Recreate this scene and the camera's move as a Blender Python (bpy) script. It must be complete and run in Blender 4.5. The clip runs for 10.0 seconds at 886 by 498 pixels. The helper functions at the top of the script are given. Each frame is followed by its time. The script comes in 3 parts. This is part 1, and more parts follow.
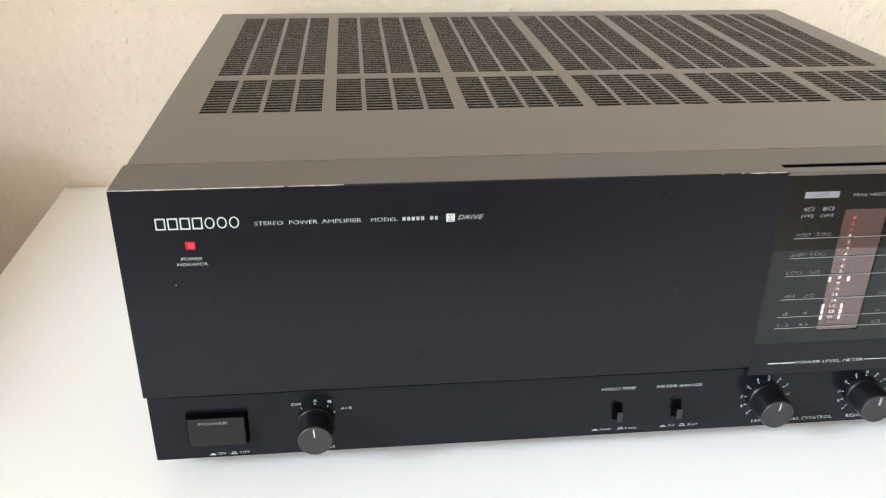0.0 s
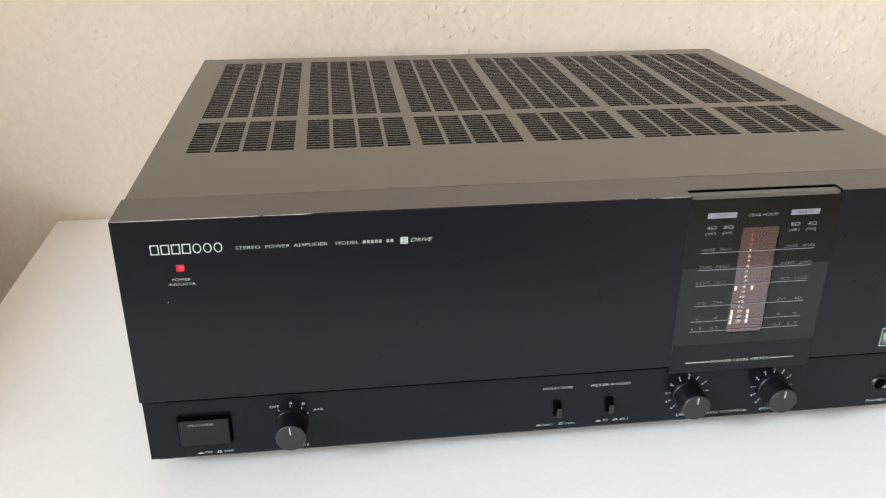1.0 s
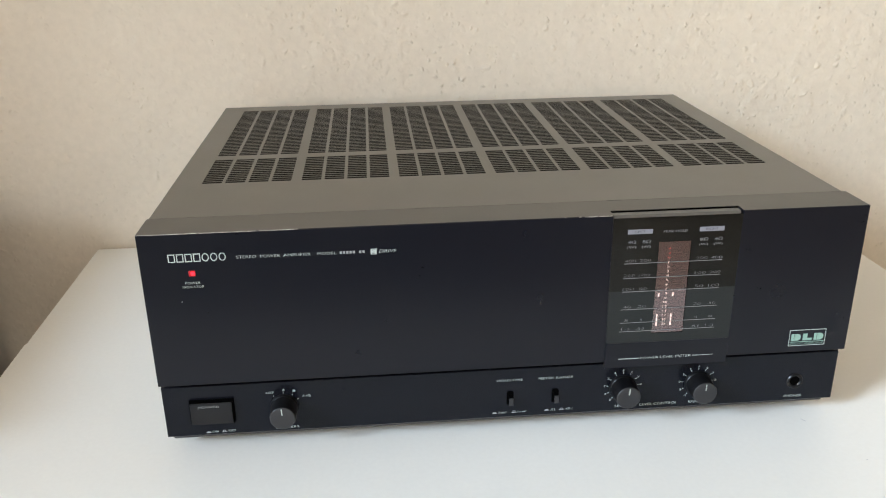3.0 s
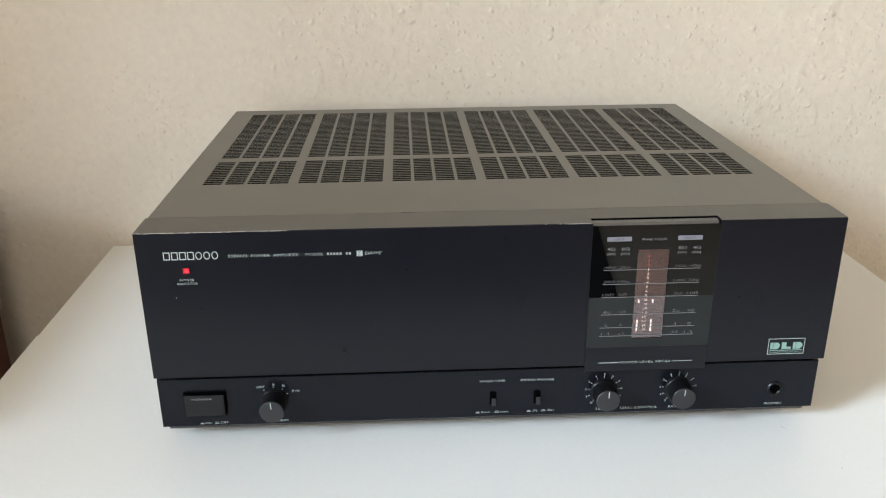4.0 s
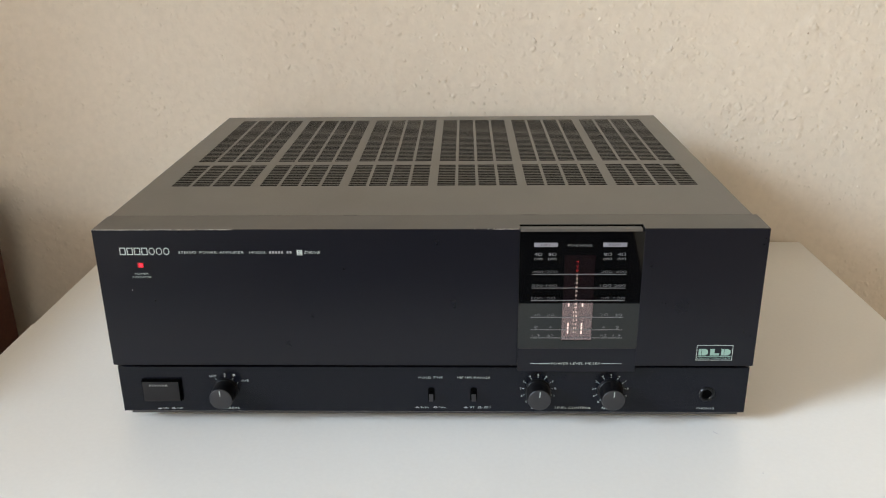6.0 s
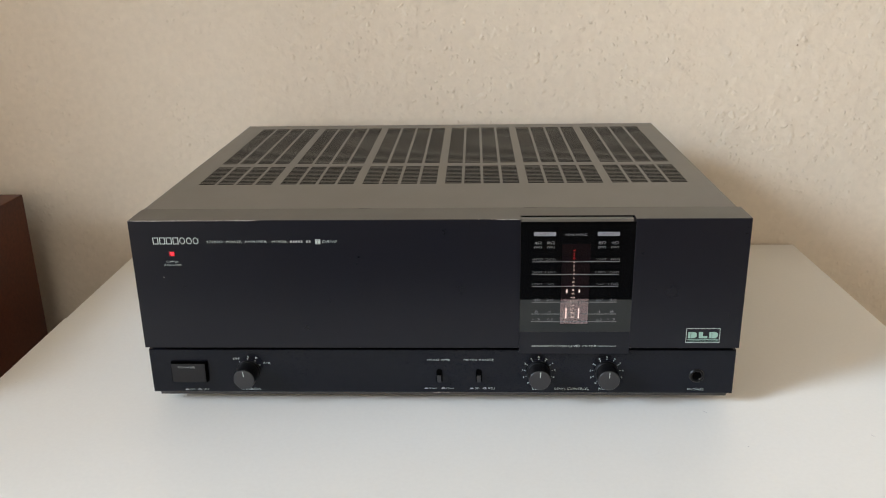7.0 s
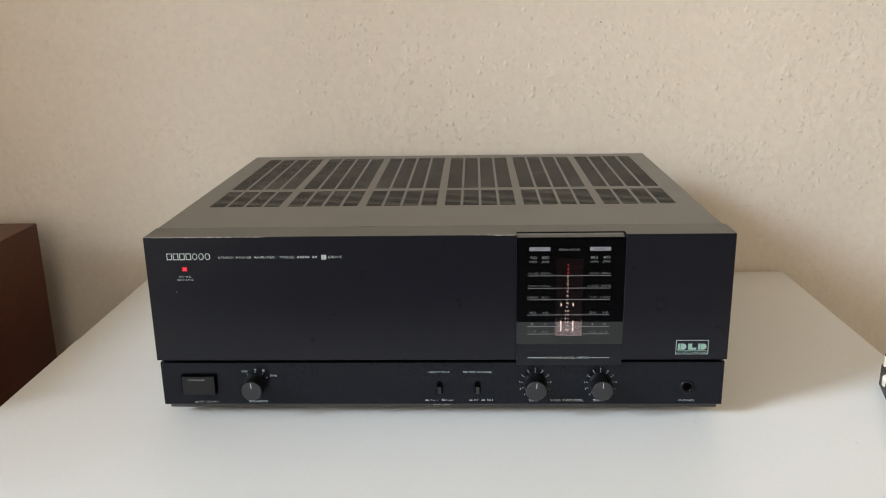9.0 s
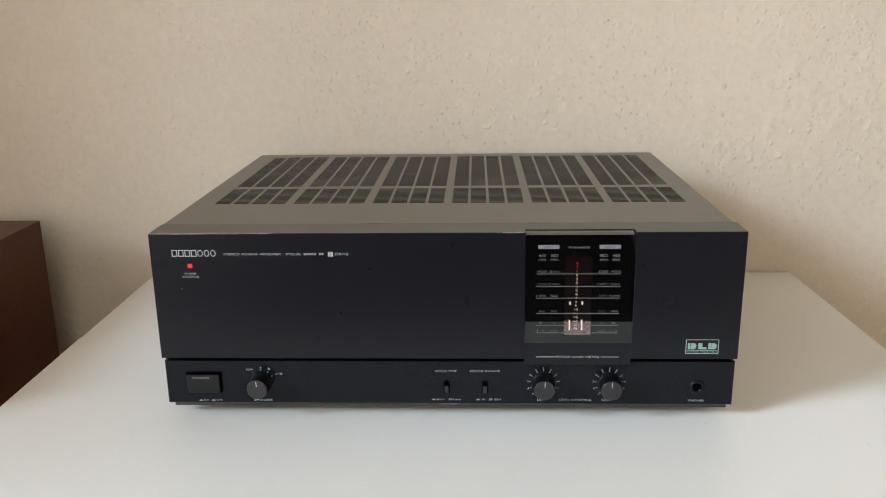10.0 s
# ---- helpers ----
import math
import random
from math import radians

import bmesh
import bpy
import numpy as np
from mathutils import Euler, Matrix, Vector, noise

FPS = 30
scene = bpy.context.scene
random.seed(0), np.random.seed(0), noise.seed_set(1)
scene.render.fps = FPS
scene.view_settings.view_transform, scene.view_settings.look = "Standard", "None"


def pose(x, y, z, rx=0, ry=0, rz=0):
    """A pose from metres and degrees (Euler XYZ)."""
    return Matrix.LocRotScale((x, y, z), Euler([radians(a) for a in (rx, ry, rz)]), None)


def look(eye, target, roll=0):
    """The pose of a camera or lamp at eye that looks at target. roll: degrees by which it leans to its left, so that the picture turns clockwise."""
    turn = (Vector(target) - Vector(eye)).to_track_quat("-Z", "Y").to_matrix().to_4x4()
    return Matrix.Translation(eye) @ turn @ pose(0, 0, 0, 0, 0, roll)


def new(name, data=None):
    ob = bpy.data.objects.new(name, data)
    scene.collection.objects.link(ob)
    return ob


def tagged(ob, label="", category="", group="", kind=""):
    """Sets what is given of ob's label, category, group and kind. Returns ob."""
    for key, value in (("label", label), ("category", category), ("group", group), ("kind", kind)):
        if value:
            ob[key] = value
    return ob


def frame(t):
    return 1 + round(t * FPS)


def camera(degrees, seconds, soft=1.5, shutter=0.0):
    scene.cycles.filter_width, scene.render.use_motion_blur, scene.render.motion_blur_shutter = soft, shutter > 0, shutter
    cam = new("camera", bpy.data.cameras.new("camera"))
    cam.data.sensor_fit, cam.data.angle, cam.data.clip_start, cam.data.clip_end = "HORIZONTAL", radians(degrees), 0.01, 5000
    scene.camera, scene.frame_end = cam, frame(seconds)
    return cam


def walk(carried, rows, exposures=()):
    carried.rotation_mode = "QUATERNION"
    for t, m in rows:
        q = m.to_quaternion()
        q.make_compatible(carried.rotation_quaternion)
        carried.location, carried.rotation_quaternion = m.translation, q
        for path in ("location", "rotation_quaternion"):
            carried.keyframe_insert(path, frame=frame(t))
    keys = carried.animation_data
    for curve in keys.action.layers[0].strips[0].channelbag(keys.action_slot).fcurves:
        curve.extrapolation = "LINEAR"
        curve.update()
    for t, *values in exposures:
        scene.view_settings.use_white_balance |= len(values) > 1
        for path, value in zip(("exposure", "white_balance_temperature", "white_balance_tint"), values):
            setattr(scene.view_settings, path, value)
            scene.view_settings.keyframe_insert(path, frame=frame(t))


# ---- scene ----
SECONDS = 10.0
cam = camera(55.13, SECONDS, soft=1.1, shutter=0.5)
PATH = [
    (0, (-0.1221, -0.3180, 0.2824), (-0.0247, 0.5712, -0.1647), 0.76),
    (0.5, (-0.1196, -0.3500, 0.2952), (-0.0141, 0.5481, -0.1318), 0.42),
    (1, (-0.1147, -0.3738, 0.3047), (0.0042, 0.5269, -0.1133), 0.30),
    (1.5, (-0.1080, -0.4060, 0.3127), (0.0038, 0.5049, -0.0846), -0.39),
    (2, (-0.1038, -0.4269, 0.3165), (0.0023, 0.4901, -0.0681), -0.70),
    (2.5, (-0.0977, -0.4491, 0.3206), (-0.0027, 0.4726, -0.0555), -0.78),
    (2.7, (-0.0913, -0.4578, 0.3202), (-0.0031, 0.4673, -0.0493), -0.80),
    (3.8, (-0.0625, -0.4828, 0.3303), (-0.0105, 0.4465, -0.0353), -0.48),
    (4, (-0.0554, -0.4861, 0.3289), (-0.0126, 0.4441, -0.0356), -0.44),
    (4.5, (-0.0397, -0.4921, 0.3244), (-0.0144, 0.4388, -0.0402), -0.35),
    (5, (-0.0129, -0.5006, 0.3275), (-0.0070, 0.4299, -0.0386), -0.34),
    (5.5, (0.0120, -0.5065, 0.3350), (-0.0032, 0.4256, -0.0269), -0.53),
    (5.7, (0.0186, -0.5072, 0.3364), (-0.0010, 0.4253, -0.0242), -0.58),
    (6.8, (0.0271, -0.5612, 0.3322), (-0.0098, 0.3802, -0.0033), -0.88),
    (7, (0.0275, -0.5680, 0.3303), (-0.0103, 0.3750, -0.0003), -0.94),
    (7.5, (0.0297, -0.5809, 0.3206), (-0.0078, 0.3686, 0.0091), -0.98),
    (8, (0.0309, -0.5945, 0.3174), (-0.0047, 0.3600, 0.0212), -1.00),
    (8.5, (0.0290, -0.6070, 0.3146), (-0.0082, 0.3513, 0.0314), -1.03),
    (9, (0.0288, -0.6045, 0.3172), (-0.0090, 0.3555, 0.0400), -1.02),
    (9.5, (0.0240, -0.6019, 0.3143), (-0.0138, 0.3587, 0.0390), -0.93),
    (10, (0.0237, -0.5994, 0.3122), (-0.0157, 0.3613, 0.0373), -0.82),
]
EXPOSURES = [(0.0, 1.18, 6700, 14), (1.0, 0.94, 6700, 14), (2.5, 0.75, 6550, 12), (4.5, 0.64, 6450, 11), (5.5, 0.55, 6600, 12), (7.0, 0.44, 6750, 14), (10.0, 0.40, 6700, 13)]
walk(cam, [(t, look(eye, target, roll)) for t, eye, target, roll in PATH], EXPOSURES)

# ---- light: hazy daylight through a wide window at the left ----
SUN_TURN, SUN_HIGH = 27.5, 25.0  # the way of the light from the x axis, and its height, in degrees
world = bpy.data.worlds.new("sky")
scene.world = world
world.use_nodes = True
sky = world.node_tree.nodes.new("ShaderNodeTexSky")
sky.sky_type, sky.sun_disc = "NISHITA", False
sky.sun_elevation, sky.sun_rotation = radians(SUN_HIGH), radians(270 - SUN_TURN)
world.node_tree.links.new(sky.outputs[0], world.node_tree.nodes["Background"].inputs["Color"])
world.node_tree.nodes["Background"].inputs["Strength"].default_value = 0.11
sun_data = bpy.data.lights.new("hazy_sun", "SUN")
sun_data.energy, sun_data.angle, sun_data.color = 2.9, radians(15), (0.62, 0.80, 1.0)
sun = new("hazy_sun", sun_data)
sun.matrix_world = look((-4 * math.cos(radians(SUN_TURN)), -4 * math.sin(radians(SUN_TURN)), 4 * math.tan(radians(SUN_HIGH))), (0, 0, 0))

# room: the table top is z = 0
WALL_Y, WEST_X, EAST_X, SOUTH_Y, FLOOR_Z, CEIL_Z = 0.392, -1.35, 3.0, -4.2, -0.72, 2.05
WIN = (-3.4, -0.50, -0.68, 2.0)  # made-up opening in the west wall: y from, y to, z from, z to
UPPER_GAP = (-0.50, -0.19, 0.42, 2.0)  # added higher opening, its sill keeps sun off the left tabletop


FILL_GAP = (-1.25, 1.25, 0.15, 1.95)  # unseen opening added behind the camera: x from, x to, z from, z to
# warm area lamp added as fill; no source is known on this side
glow_data = bpy.data.lights.new("added_warm_fill", "AREA")
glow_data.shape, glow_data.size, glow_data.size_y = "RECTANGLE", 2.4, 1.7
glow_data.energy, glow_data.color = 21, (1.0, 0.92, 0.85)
glow = new("added_warm_fill", glow_data)
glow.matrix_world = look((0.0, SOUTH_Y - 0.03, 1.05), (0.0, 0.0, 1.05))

# extra area lamp added in the west opening as soft fill
west_data = bpy.data.lights.new("west_fill_daylight", "AREA")
west_data.shape, west_data.size, west_data.size_y = "RECTANGLE", 2.2, 2.4
west_data.energy, west_data.color = 22, (1.0, 0.94, 0.86)
west_light = new("west_fill_daylight", west_data)
west_light.matrix_world = look((WEST_X - 0.06, -2.25, 0.66), (0.0, -2.25, 0.66))


# ---- materials ----
def material(name, colour, rough=0.5, metal=0.0, spec=0.5, grain=(), vary=0.0, vary_scale=20.0, bump=(), rough_vary=0.12):
    """A principled surface. grain: (scale, amount) of fine colour noise; vary: broad colour noise; bump: rows of (scale, strength, distance)."""
    m = bpy.data.materials.new(name)
    m.use_nodes = True
    nt = m.node_tree
    b = nt.nodes["Principled BSDF"]
    b.inputs["Base Color"].default_value = (*colour, 1)
    b.inputs["Roughness"].default_value = rough
    b.inputs["Metallic"].default_value = metal
    b.inputs["Specular IOR Level"].default_value = spec
    tc = nt.nodes.new("ShaderNodeTexCoord")

    def tex(scale, detail=4.0):
        n = nt.nodes.new("ShaderNodeTexNoise")
        n.inputs["Scale"].default_value, n.inputs["Detail"].default_value = scale, detail
        nt.links.new(tc.outputs["Object"], n.inputs["Vector"])
        return n.outputs["Fac"]

    def ranged(sock, lo, hi):
        r = nt.nodes.new("ShaderNodeMapRange")
        r.inputs["From Min"].default_value, r.inputs["From Max"].default_value = 0.3, 0.7
        r.inputs["To Min"].default_value, r.inputs["To Max"].default_value = lo, hi
        nt.links.new(sock, r.inputs["Value"])
        return r.outputs["Result"]

    factor = None
    for scale, amount in [*([(vary_scale, vary)] if vary else []), *([grain] if grain else [])]:
        f = ranged(tex(scale), 1 - amount, 1 + amount)
        if factor is None:
            factor = f
        else:
            mul = nt.nodes.new("ShaderNodeMath")
            mul.operation = "MULTIPLY"
            nt.links.new(factor, mul.inputs[0]), nt.links.new(f, mul.inputs[1])
            factor = mul.outputs[0]
    if factor is not None:
        mix = nt.nodes.new("ShaderNodeVectorMath")
        mix.operation = "SCALE"
        mix.inputs[0].default_value = colour
        nt.links.new(factor, mix.inputs["Scale"])
        nt.links.new(mix.outputs["Vector"], b.inputs["Base Color"])
        nt.links.new(ranged(tex(vary_scale * 1.7 + 3), rough * (1 - rough_vary), min(1, rough * (1 + rough_vary))), b.inputs["Roughness"])
    normal = None
    for scale, strength, distance in bump:
        n = nt.nodes.new("ShaderNodeBump")
        n.inputs["Strength"].default_value, n.inputs["Distance"].default_value = strength, distance
        nt.links.new(tex(scale), n.inputs["Height"])
        if normal is not None:
            nt.links.new(normal, n.inputs["Normal"])
        normal = n.outputs["Normal"]
    if normal is not None:
        nt.links.new(normal, b.inputs["Normal"])
    return m


def glowing(name, colour, strength):
    m = bpy.data.materials.new(name)
    m.use_nodes = True
    b = m.node_tree.nodes["Principled BSDF"]
    b.inputs["Base Color"].default_value = (*colour, 1)
    b.inputs["Emission Color"].default_value = (*colour, 1)
    b.inputs["Emission Strength"].default_value = strength
    return m


def clear(name, tint, gloss, ior=0.0, rough=0.02, gloss_tint=(1, 1, 1)):
    """A thin clear sheet: it lets light through with a tint, and mirrors a share of it (gloss, or Fresnel by ior)."""
    m = bpy.data.materials.new(name)
    m.use_nodes = True
    nt = m.node_tree
    nt.nodes.remove(nt.nodes["Principled BSDF"])
    t, g, mix = nt.nodes.new("ShaderNodeBsdfTransparent"), nt.nodes.new("ShaderNodeBsdfGlossy"), nt.nodes.new("ShaderNodeMixShader")
    t.inputs["Color"].default_value = (*tint, 1)
    g.inputs["Color"].default_value = (*gloss_tint, 1)
    g.inputs["Roughness"].default_value = rough
    mix.inputs[0].default_value = gloss
    if ior:
        f = nt.nodes.new("ShaderNodeFresnel")
        f.inputs["IOR"].default_value = ior
        nt.links.new(f.outputs[0], mix.inputs[0])
    nt.links.new(t.outputs[0], mix.inputs[1]), nt.links.new(g.outputs[0], mix.inputs[2])
    nt.links.new(mix.outputs[0], nt.nodes["Material Output"].inputs["Surface"])
    return m


M_WALL = material("cream_wall_paint", (0.64, 0.572, 0.462), 0.85, spec=0.2, grain=(160, 0.03), vary=0.04, vary_scale=3)


def plaster_lumps(m):
    """Small lumps that gather in patches, as relief on the wall paint."""
    nt = m.node_tree
    b = nt.nodes["Principled BSDF"]
    tc = nt.nodes.new("ShaderNodeTexCoord")
    normal = None
    link = nt.links.new

    def node(kind, **values):
        n = nt.nodes.new("ShaderNode" + kind)
        for key, value in values.items():
            n.inputs[key.replace("_", " ")].default_value = value
        return n

    def ramp(sock, lo, hi, out_lo=0.0, out_hi=1.0):
        n = node("MapRange", From_Min=lo, From_Max=hi, To_Min=out_lo, To_Max=out_hi)
        n.interpolation_type = "SMOOTHSTEP"
        link(sock, n.inputs["Value"])
        return n.outputs["Result"]

    def times(p, q):
        n = node("Math")
        n.operation = "MULTIPLY"
        link(p, n.inputs[0]), link(q, n.inputs[1])
        return n.outputs[0]

    # the place is pushed about a little, so that no lump is a plain dome
    wobble, push, at = node("TexNoise", Scale=120.0, Detail=1.0), node("VectorMath"), node("VectorMath")
    push.operation, at.operation = "SCALE", "ADD"
    push.inputs["Scale"].default_value = 0.0055
    link(tc.outputs["Object"], wobble.inputs["Vector"]), link(wobble.outputs["Color"], push.inputs[0])
    link(tc.outputs["Object"], at.inputs[0]), link(push.outputs["Vector"], at.inputs[1])
    for kind, scale, patch_scale, distance in (("noise", 45, 9, 0.0007), ("dome", 100, 11, 0.00068), ("dome", 165, 8, 0.0006), ("noise", 130, 14, 0.0003)):
        q = node("TexNoise", Scale=float(patch_scale), Detail=2.0)
        link(tc.outputs["Object"], q.inputs["Vector"])
        patch = ramp(q.outputs["Fac"], 0.34, 0.66, 0.25, 1.0)
        if kind == "dome":
            v = node("TexVoronoi", Scale=float(scale))
            link(at.outputs["Vector"], v.inputs["Vector"])
            split = node("SeparateColor")
            link(v.outputs["Color"], split.inputs[0])
            height = times(ramp(v.outputs["Distance"], 0.0, 0.43, 1.0, 0.0), ramp(split.outputs[0], 0.05, 0.95))
        else:
            n = node("TexNoise", Scale=float(scale), Detail=1.0)
            link(tc.outputs["Object"], n.inputs["Vector"])
            height = ramp(n.outputs["Fac"], 0.42, 0.78)
        bump = node("Bump", Distance=distance, Strength=1.0)
        link(times(height, patch), bump.inputs["Height"])
        if normal is not None:
            link(normal, bump.inputs["Normal"])
        normal = bump.outputs["Normal"]
    nt.links.new(normal, b.inputs["Normal"])


plaster_lumps(M_WALL)
M_ROOM = material("cream_room_paint", (0.75, 0.67, 0.56), 0.9, spec=0.2, grain=(90, 0.03), vary=0.04, vary_scale=2)
M_CEIL = material("white_ceiling_paint", (0.78, 0.76, 0.72), 0.9, spec=0.2, grain=(60, 0.02), vary=0.03, vary_scale=2)
M_FLOOR = material("light_wood_floor", (0.43, 0.37, 0.305), 0.5, grain=(90, 0.12), vary=0.10, vary_scale=4)
M_DARK_SHEET = material("charcoal_sheet", (0.016, 0.0155, 0.017), 0.95, spec=0.1, grain=(500, 0.3), vary=0.2, vary_scale=6, bump=((700, 0.5, 0.002),))
M_TABLE = material("white_lacquer", (0.80, 0.79, 0.735), 0.32, spec=0.5, grain=(300, 0.012), vary=0.02, vary_scale=5, bump=((420, 0.03, 0.0003),))
M_CURTAIN = material("unseen_curtain_cloth", (0.72, 0.62, 0.45), 0.9, spec=0.1, grain=(400, 0.05), vary=0.05, vary_scale=4)
M_SCUFF = material("grey_scuff", (0.58, 0.57, 0.56), 0.5, grain=(900, 0.2), vary=0.1)
M_SPOT = material("brown_spot", (0.38, 0.31, 0.24), 0.8, grain=(900, 0.2), vary=0.1)
M_FRAME = material("white_window_paint", (0.75, 0.75, 0.73), 0.4, vary=0.03, vary_scale=6)
M_PALE = material("yellowed_white_plastic", (0.60, 0.56, 0.43), 0.5, grain=(600, 0.08), vary=0.08, vary_scale=60)
M_VENEER = material("reddish_brown_veneer", (0.088, 0.024, 0.011), 0.42, spec=0.22, vary=0.22, vary_scale=9, grain=(220, 0.18))
M_CASE = material("charcoal_textured_paint", (0.078, 0.069, 0.054), 0.35, spec=0.85, grain=(900, 0.10), vary=0.025, vary_scale=16, bump=((2600, 0.12, 0.0002),), rough_vary=0.04)
M_RIDGE = material("charcoal_fascia_top", (0.066, 0.058, 0.046), 0.42, spec=0.7, grain=(900, 0.10), vary=0.03, vary_scale=18, bump=((2600, 0.12, 0.0002),), rough_vary=0.05)
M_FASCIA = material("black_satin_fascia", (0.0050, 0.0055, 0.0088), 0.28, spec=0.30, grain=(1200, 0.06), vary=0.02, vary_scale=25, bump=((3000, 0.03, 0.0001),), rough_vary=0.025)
M_FASCIA.node_tree.nodes["Principled BSDF"].inputs["Specular Tint"].default_value = (0.89, 0.935, 1.0, 1)
M_PANEL = material("black_satin_panel", (0.0048, 0.0053, 0.0084), 0.20, spec=0.24, grain=(1200, 0.06), vary=0.02, vary_scale=25, bump=((3000, 0.012, 0.00005),), rough_vary=0.02)
M_PANEL.node_tree.nodes["Principled BSDF"].inputs["Specular Tint"].default_value = (0.86, 0.93, 1.0, 1)
M_PLATE = material("matt_black_plate", (0.005, 0.005, 0.006), 0.40, spec=0.3, grain=(900, 0.1), vary=0.05)
M_STRIP = material("grey_acrylic_edge", (0.085, 0.078, 0.066), 0.42, grain=(900, 0.08), vary=0.05)
M_MASK = material("glossy_black_acrylic", (0.0015, 0.0015, 0.0016), 0.02, spec=0.62, grain=(300, 0.05), vary=0.05)
M_MASK.node_tree.nodes["Principled BSDF"].inputs["Specular Tint"].default_value = (0.84, 0.94, 1.0, 1)
M_LIP = material("worn_grey_metal", (0.05, 0.049, 0.048), 0.5, metal=0.2, grain=(800, 0.12), vary=0.15, vary_scale=30)
M_DARK = material("black_interior", (0.006, 0.006, 0.006), 0.7, grain=(300, 0.2), vary=0.2)
M_BLACK = material("black_gloss_plastic", (0.004, 0.004, 0.0045), 0.33, spec=0.32, grain=(800, 0.1), vary=0.1)
M_CAP = material("dark_grey_knob_face", (0.0140, 0.0151, 0.0178), 0.42, grain=(1500, 0.12), vary=0.05)
M_BUTTON = material("charcoal_button_face", (0.006, 0.0063, 0.008), 0.32, spec=0.34, grain=(1200, 0.1), vary=0.05)
M_INNER = material("unlit_interior_dark", (0.0048, 0.0052, 0.0040), 0.9, spec=0.1, grain=(300, 0.2), vary=0.2)
# near-black that paints shade into recesses; also the switches' own black sides
M_SHADE_AND_SIDES = material("black_recess_shade_and_switch_sides", (0.002, 0.002, 0.002), 1.0, spec=0.0, grain=(300, 0.1), vary=0.1)
M_METER_INK = material("grey_meter_print", (0.20, 0.21, 0.22), 0.6, grain=(900, 0.12), vary=0.08, vary_scale=40)
M_FADED = material("faded_grey_print", (0.31, 0.33, 0.33), 0.5, grain=(900, 0.12), vary=0.1, vary_scale=60)
M_INK = material("pale_grey_print", (0.41, 0.48, 0.455), 0.5, grain=(900, 0.12), vary=0.08, vary_scale=40)
M_MINT = material("mint_green_print", (0.215, 0.355, 0.30), 0.5, grain=(900, 0.1), vary=0.06, vary_scale=60)
M_BARE = material("bare_aluminium_wear", (0.45, 0.43, 0.40), 0.4, metal=0.5, grain=(700, 0.2), vary=0.2, vary_scale=120)
M_LABEL = material("dark_grey_print", (0.035, 0.035, 0.045), 0.6, grain=(900, 0.1), vary=0.08)
M_CHROME = material("worn_steel", (0.45, 0.44, 0.42), 0.25, metal=1.0, grain=(700, 0.15), vary=0.1)
M_RUBBER = material("black_rubber", (0.015, 0.015, 0.015), 0.8, grain=(300, 0.2), vary=0.1)
M_TUBE = material("display_tube_grid", (0.003, 0.0012, 0.0017), 0.6, spec=0.05, grain=(1500, 0.2), vary=0.1)
M_FILTER = clear("pink_display_filter", (0.90, 0.72, 0.76), 0.125, rough=0.03, gloss_tint=(1.0, 0.96, 0.98))
M_PANE = clear("window_glass", (0.97, 0.98, 0.98), 0.05, ior=1.45)
M_GLOW = glowing("white_display_segment", (0.74, 1.0, 0.76), 1.5)
M_GLOW_DIM = glowing("red_display_segment", (0.75, 0.06, 0.05), 0.8)
M_LAMP = glowing("peak_lamp_plate", (0.17, 0.175, 0.20), 0.04)
M_LED = glowing("red_power_led", (1.0, 0.010, 0.024), 1.5)
M_LED_RIM = glowing("red_led_lens_halo", (0.20, 0.0, 0.004), 0.45)


# ---- mesh helpers ----
def link_mesh(name, bm, mat, parent=None, label="", smooth=False):
    me = bpy.data.meshes.new(name)
    bmesh.ops.recalc_face_normals(bm, faces=bm.faces)
    bm.to_mesh(me)
    bm.free()
    me.materials.append(mat)
    if smooth:
        for p in me.polygons:
            p.use_smooth = True
        me.set_sharp_from_angle(angle=radians(35))
    ob = new(name, me)
    ob.parent = parent
    if label:
        ob["label"] = label
    return ob


def part(name, bm, mat, parent, label="", smooth=False):
    return link_mesh(name, bm, mat, parent, label, smooth)


def box(x0, x1, y0, y1, z0, z1, bevel=0.0, segments=2, bm=None):
    bm = bm or bmesh.new()
    made = bmesh.ops.create_cube(bm, size=1.0, matrix=Matrix.LocRotScale(((x0 + x1) / 2, (y0 + y1) / 2, (z0 + z1) / 2), None, (abs(x1 - x0), abs(y1 - y0), abs(z1 - z0))))
    if bevel:
        edges = list({e for v in made["verts"] for e in v.link_edges})
        bmesh.ops.bevel(bm, geom=edges, offset=bevel, segments=segments, profile=0.5, affect="EDGES")
    return bm


def prism(outline, y0, y1, bm=None):
    """A solid between y0 and y1 over an outline of (x, z) pairs."""
    bm = bm or bmesh.new()
    a = [bm.verts.new((x, y0, z)) for x, z in outline]
    b = [bm.verts.new((x, y1, z)) for x, z in outline]
    bm.faces.new(a), bm.faces.new(b[::-1])
    for i in range(len(a)):
        j = (i + 1) % len(a)
        bm.faces.new((a[j], a[i], b[i], b[j]))
    return bm


def extrude_x(outline, x0, x1, bm=None):
    """A solid between x0 and x1 over an outline of (y, z) pairs."""
    bm = bm or bmesh.new()
    a = [bm.verts.new((x0, y, z)) for y, z in outline]
    b = [bm.verts.new((x1, y, z)) for y, z in outline]
    bm.faces.new(a), bm.faces.new(b[::-1])
    for i in range(len(a)):
        j = (i + 1) % len(a)
        bm.faces.new((a[j], a[i], b[i], b[j]))
    return bm


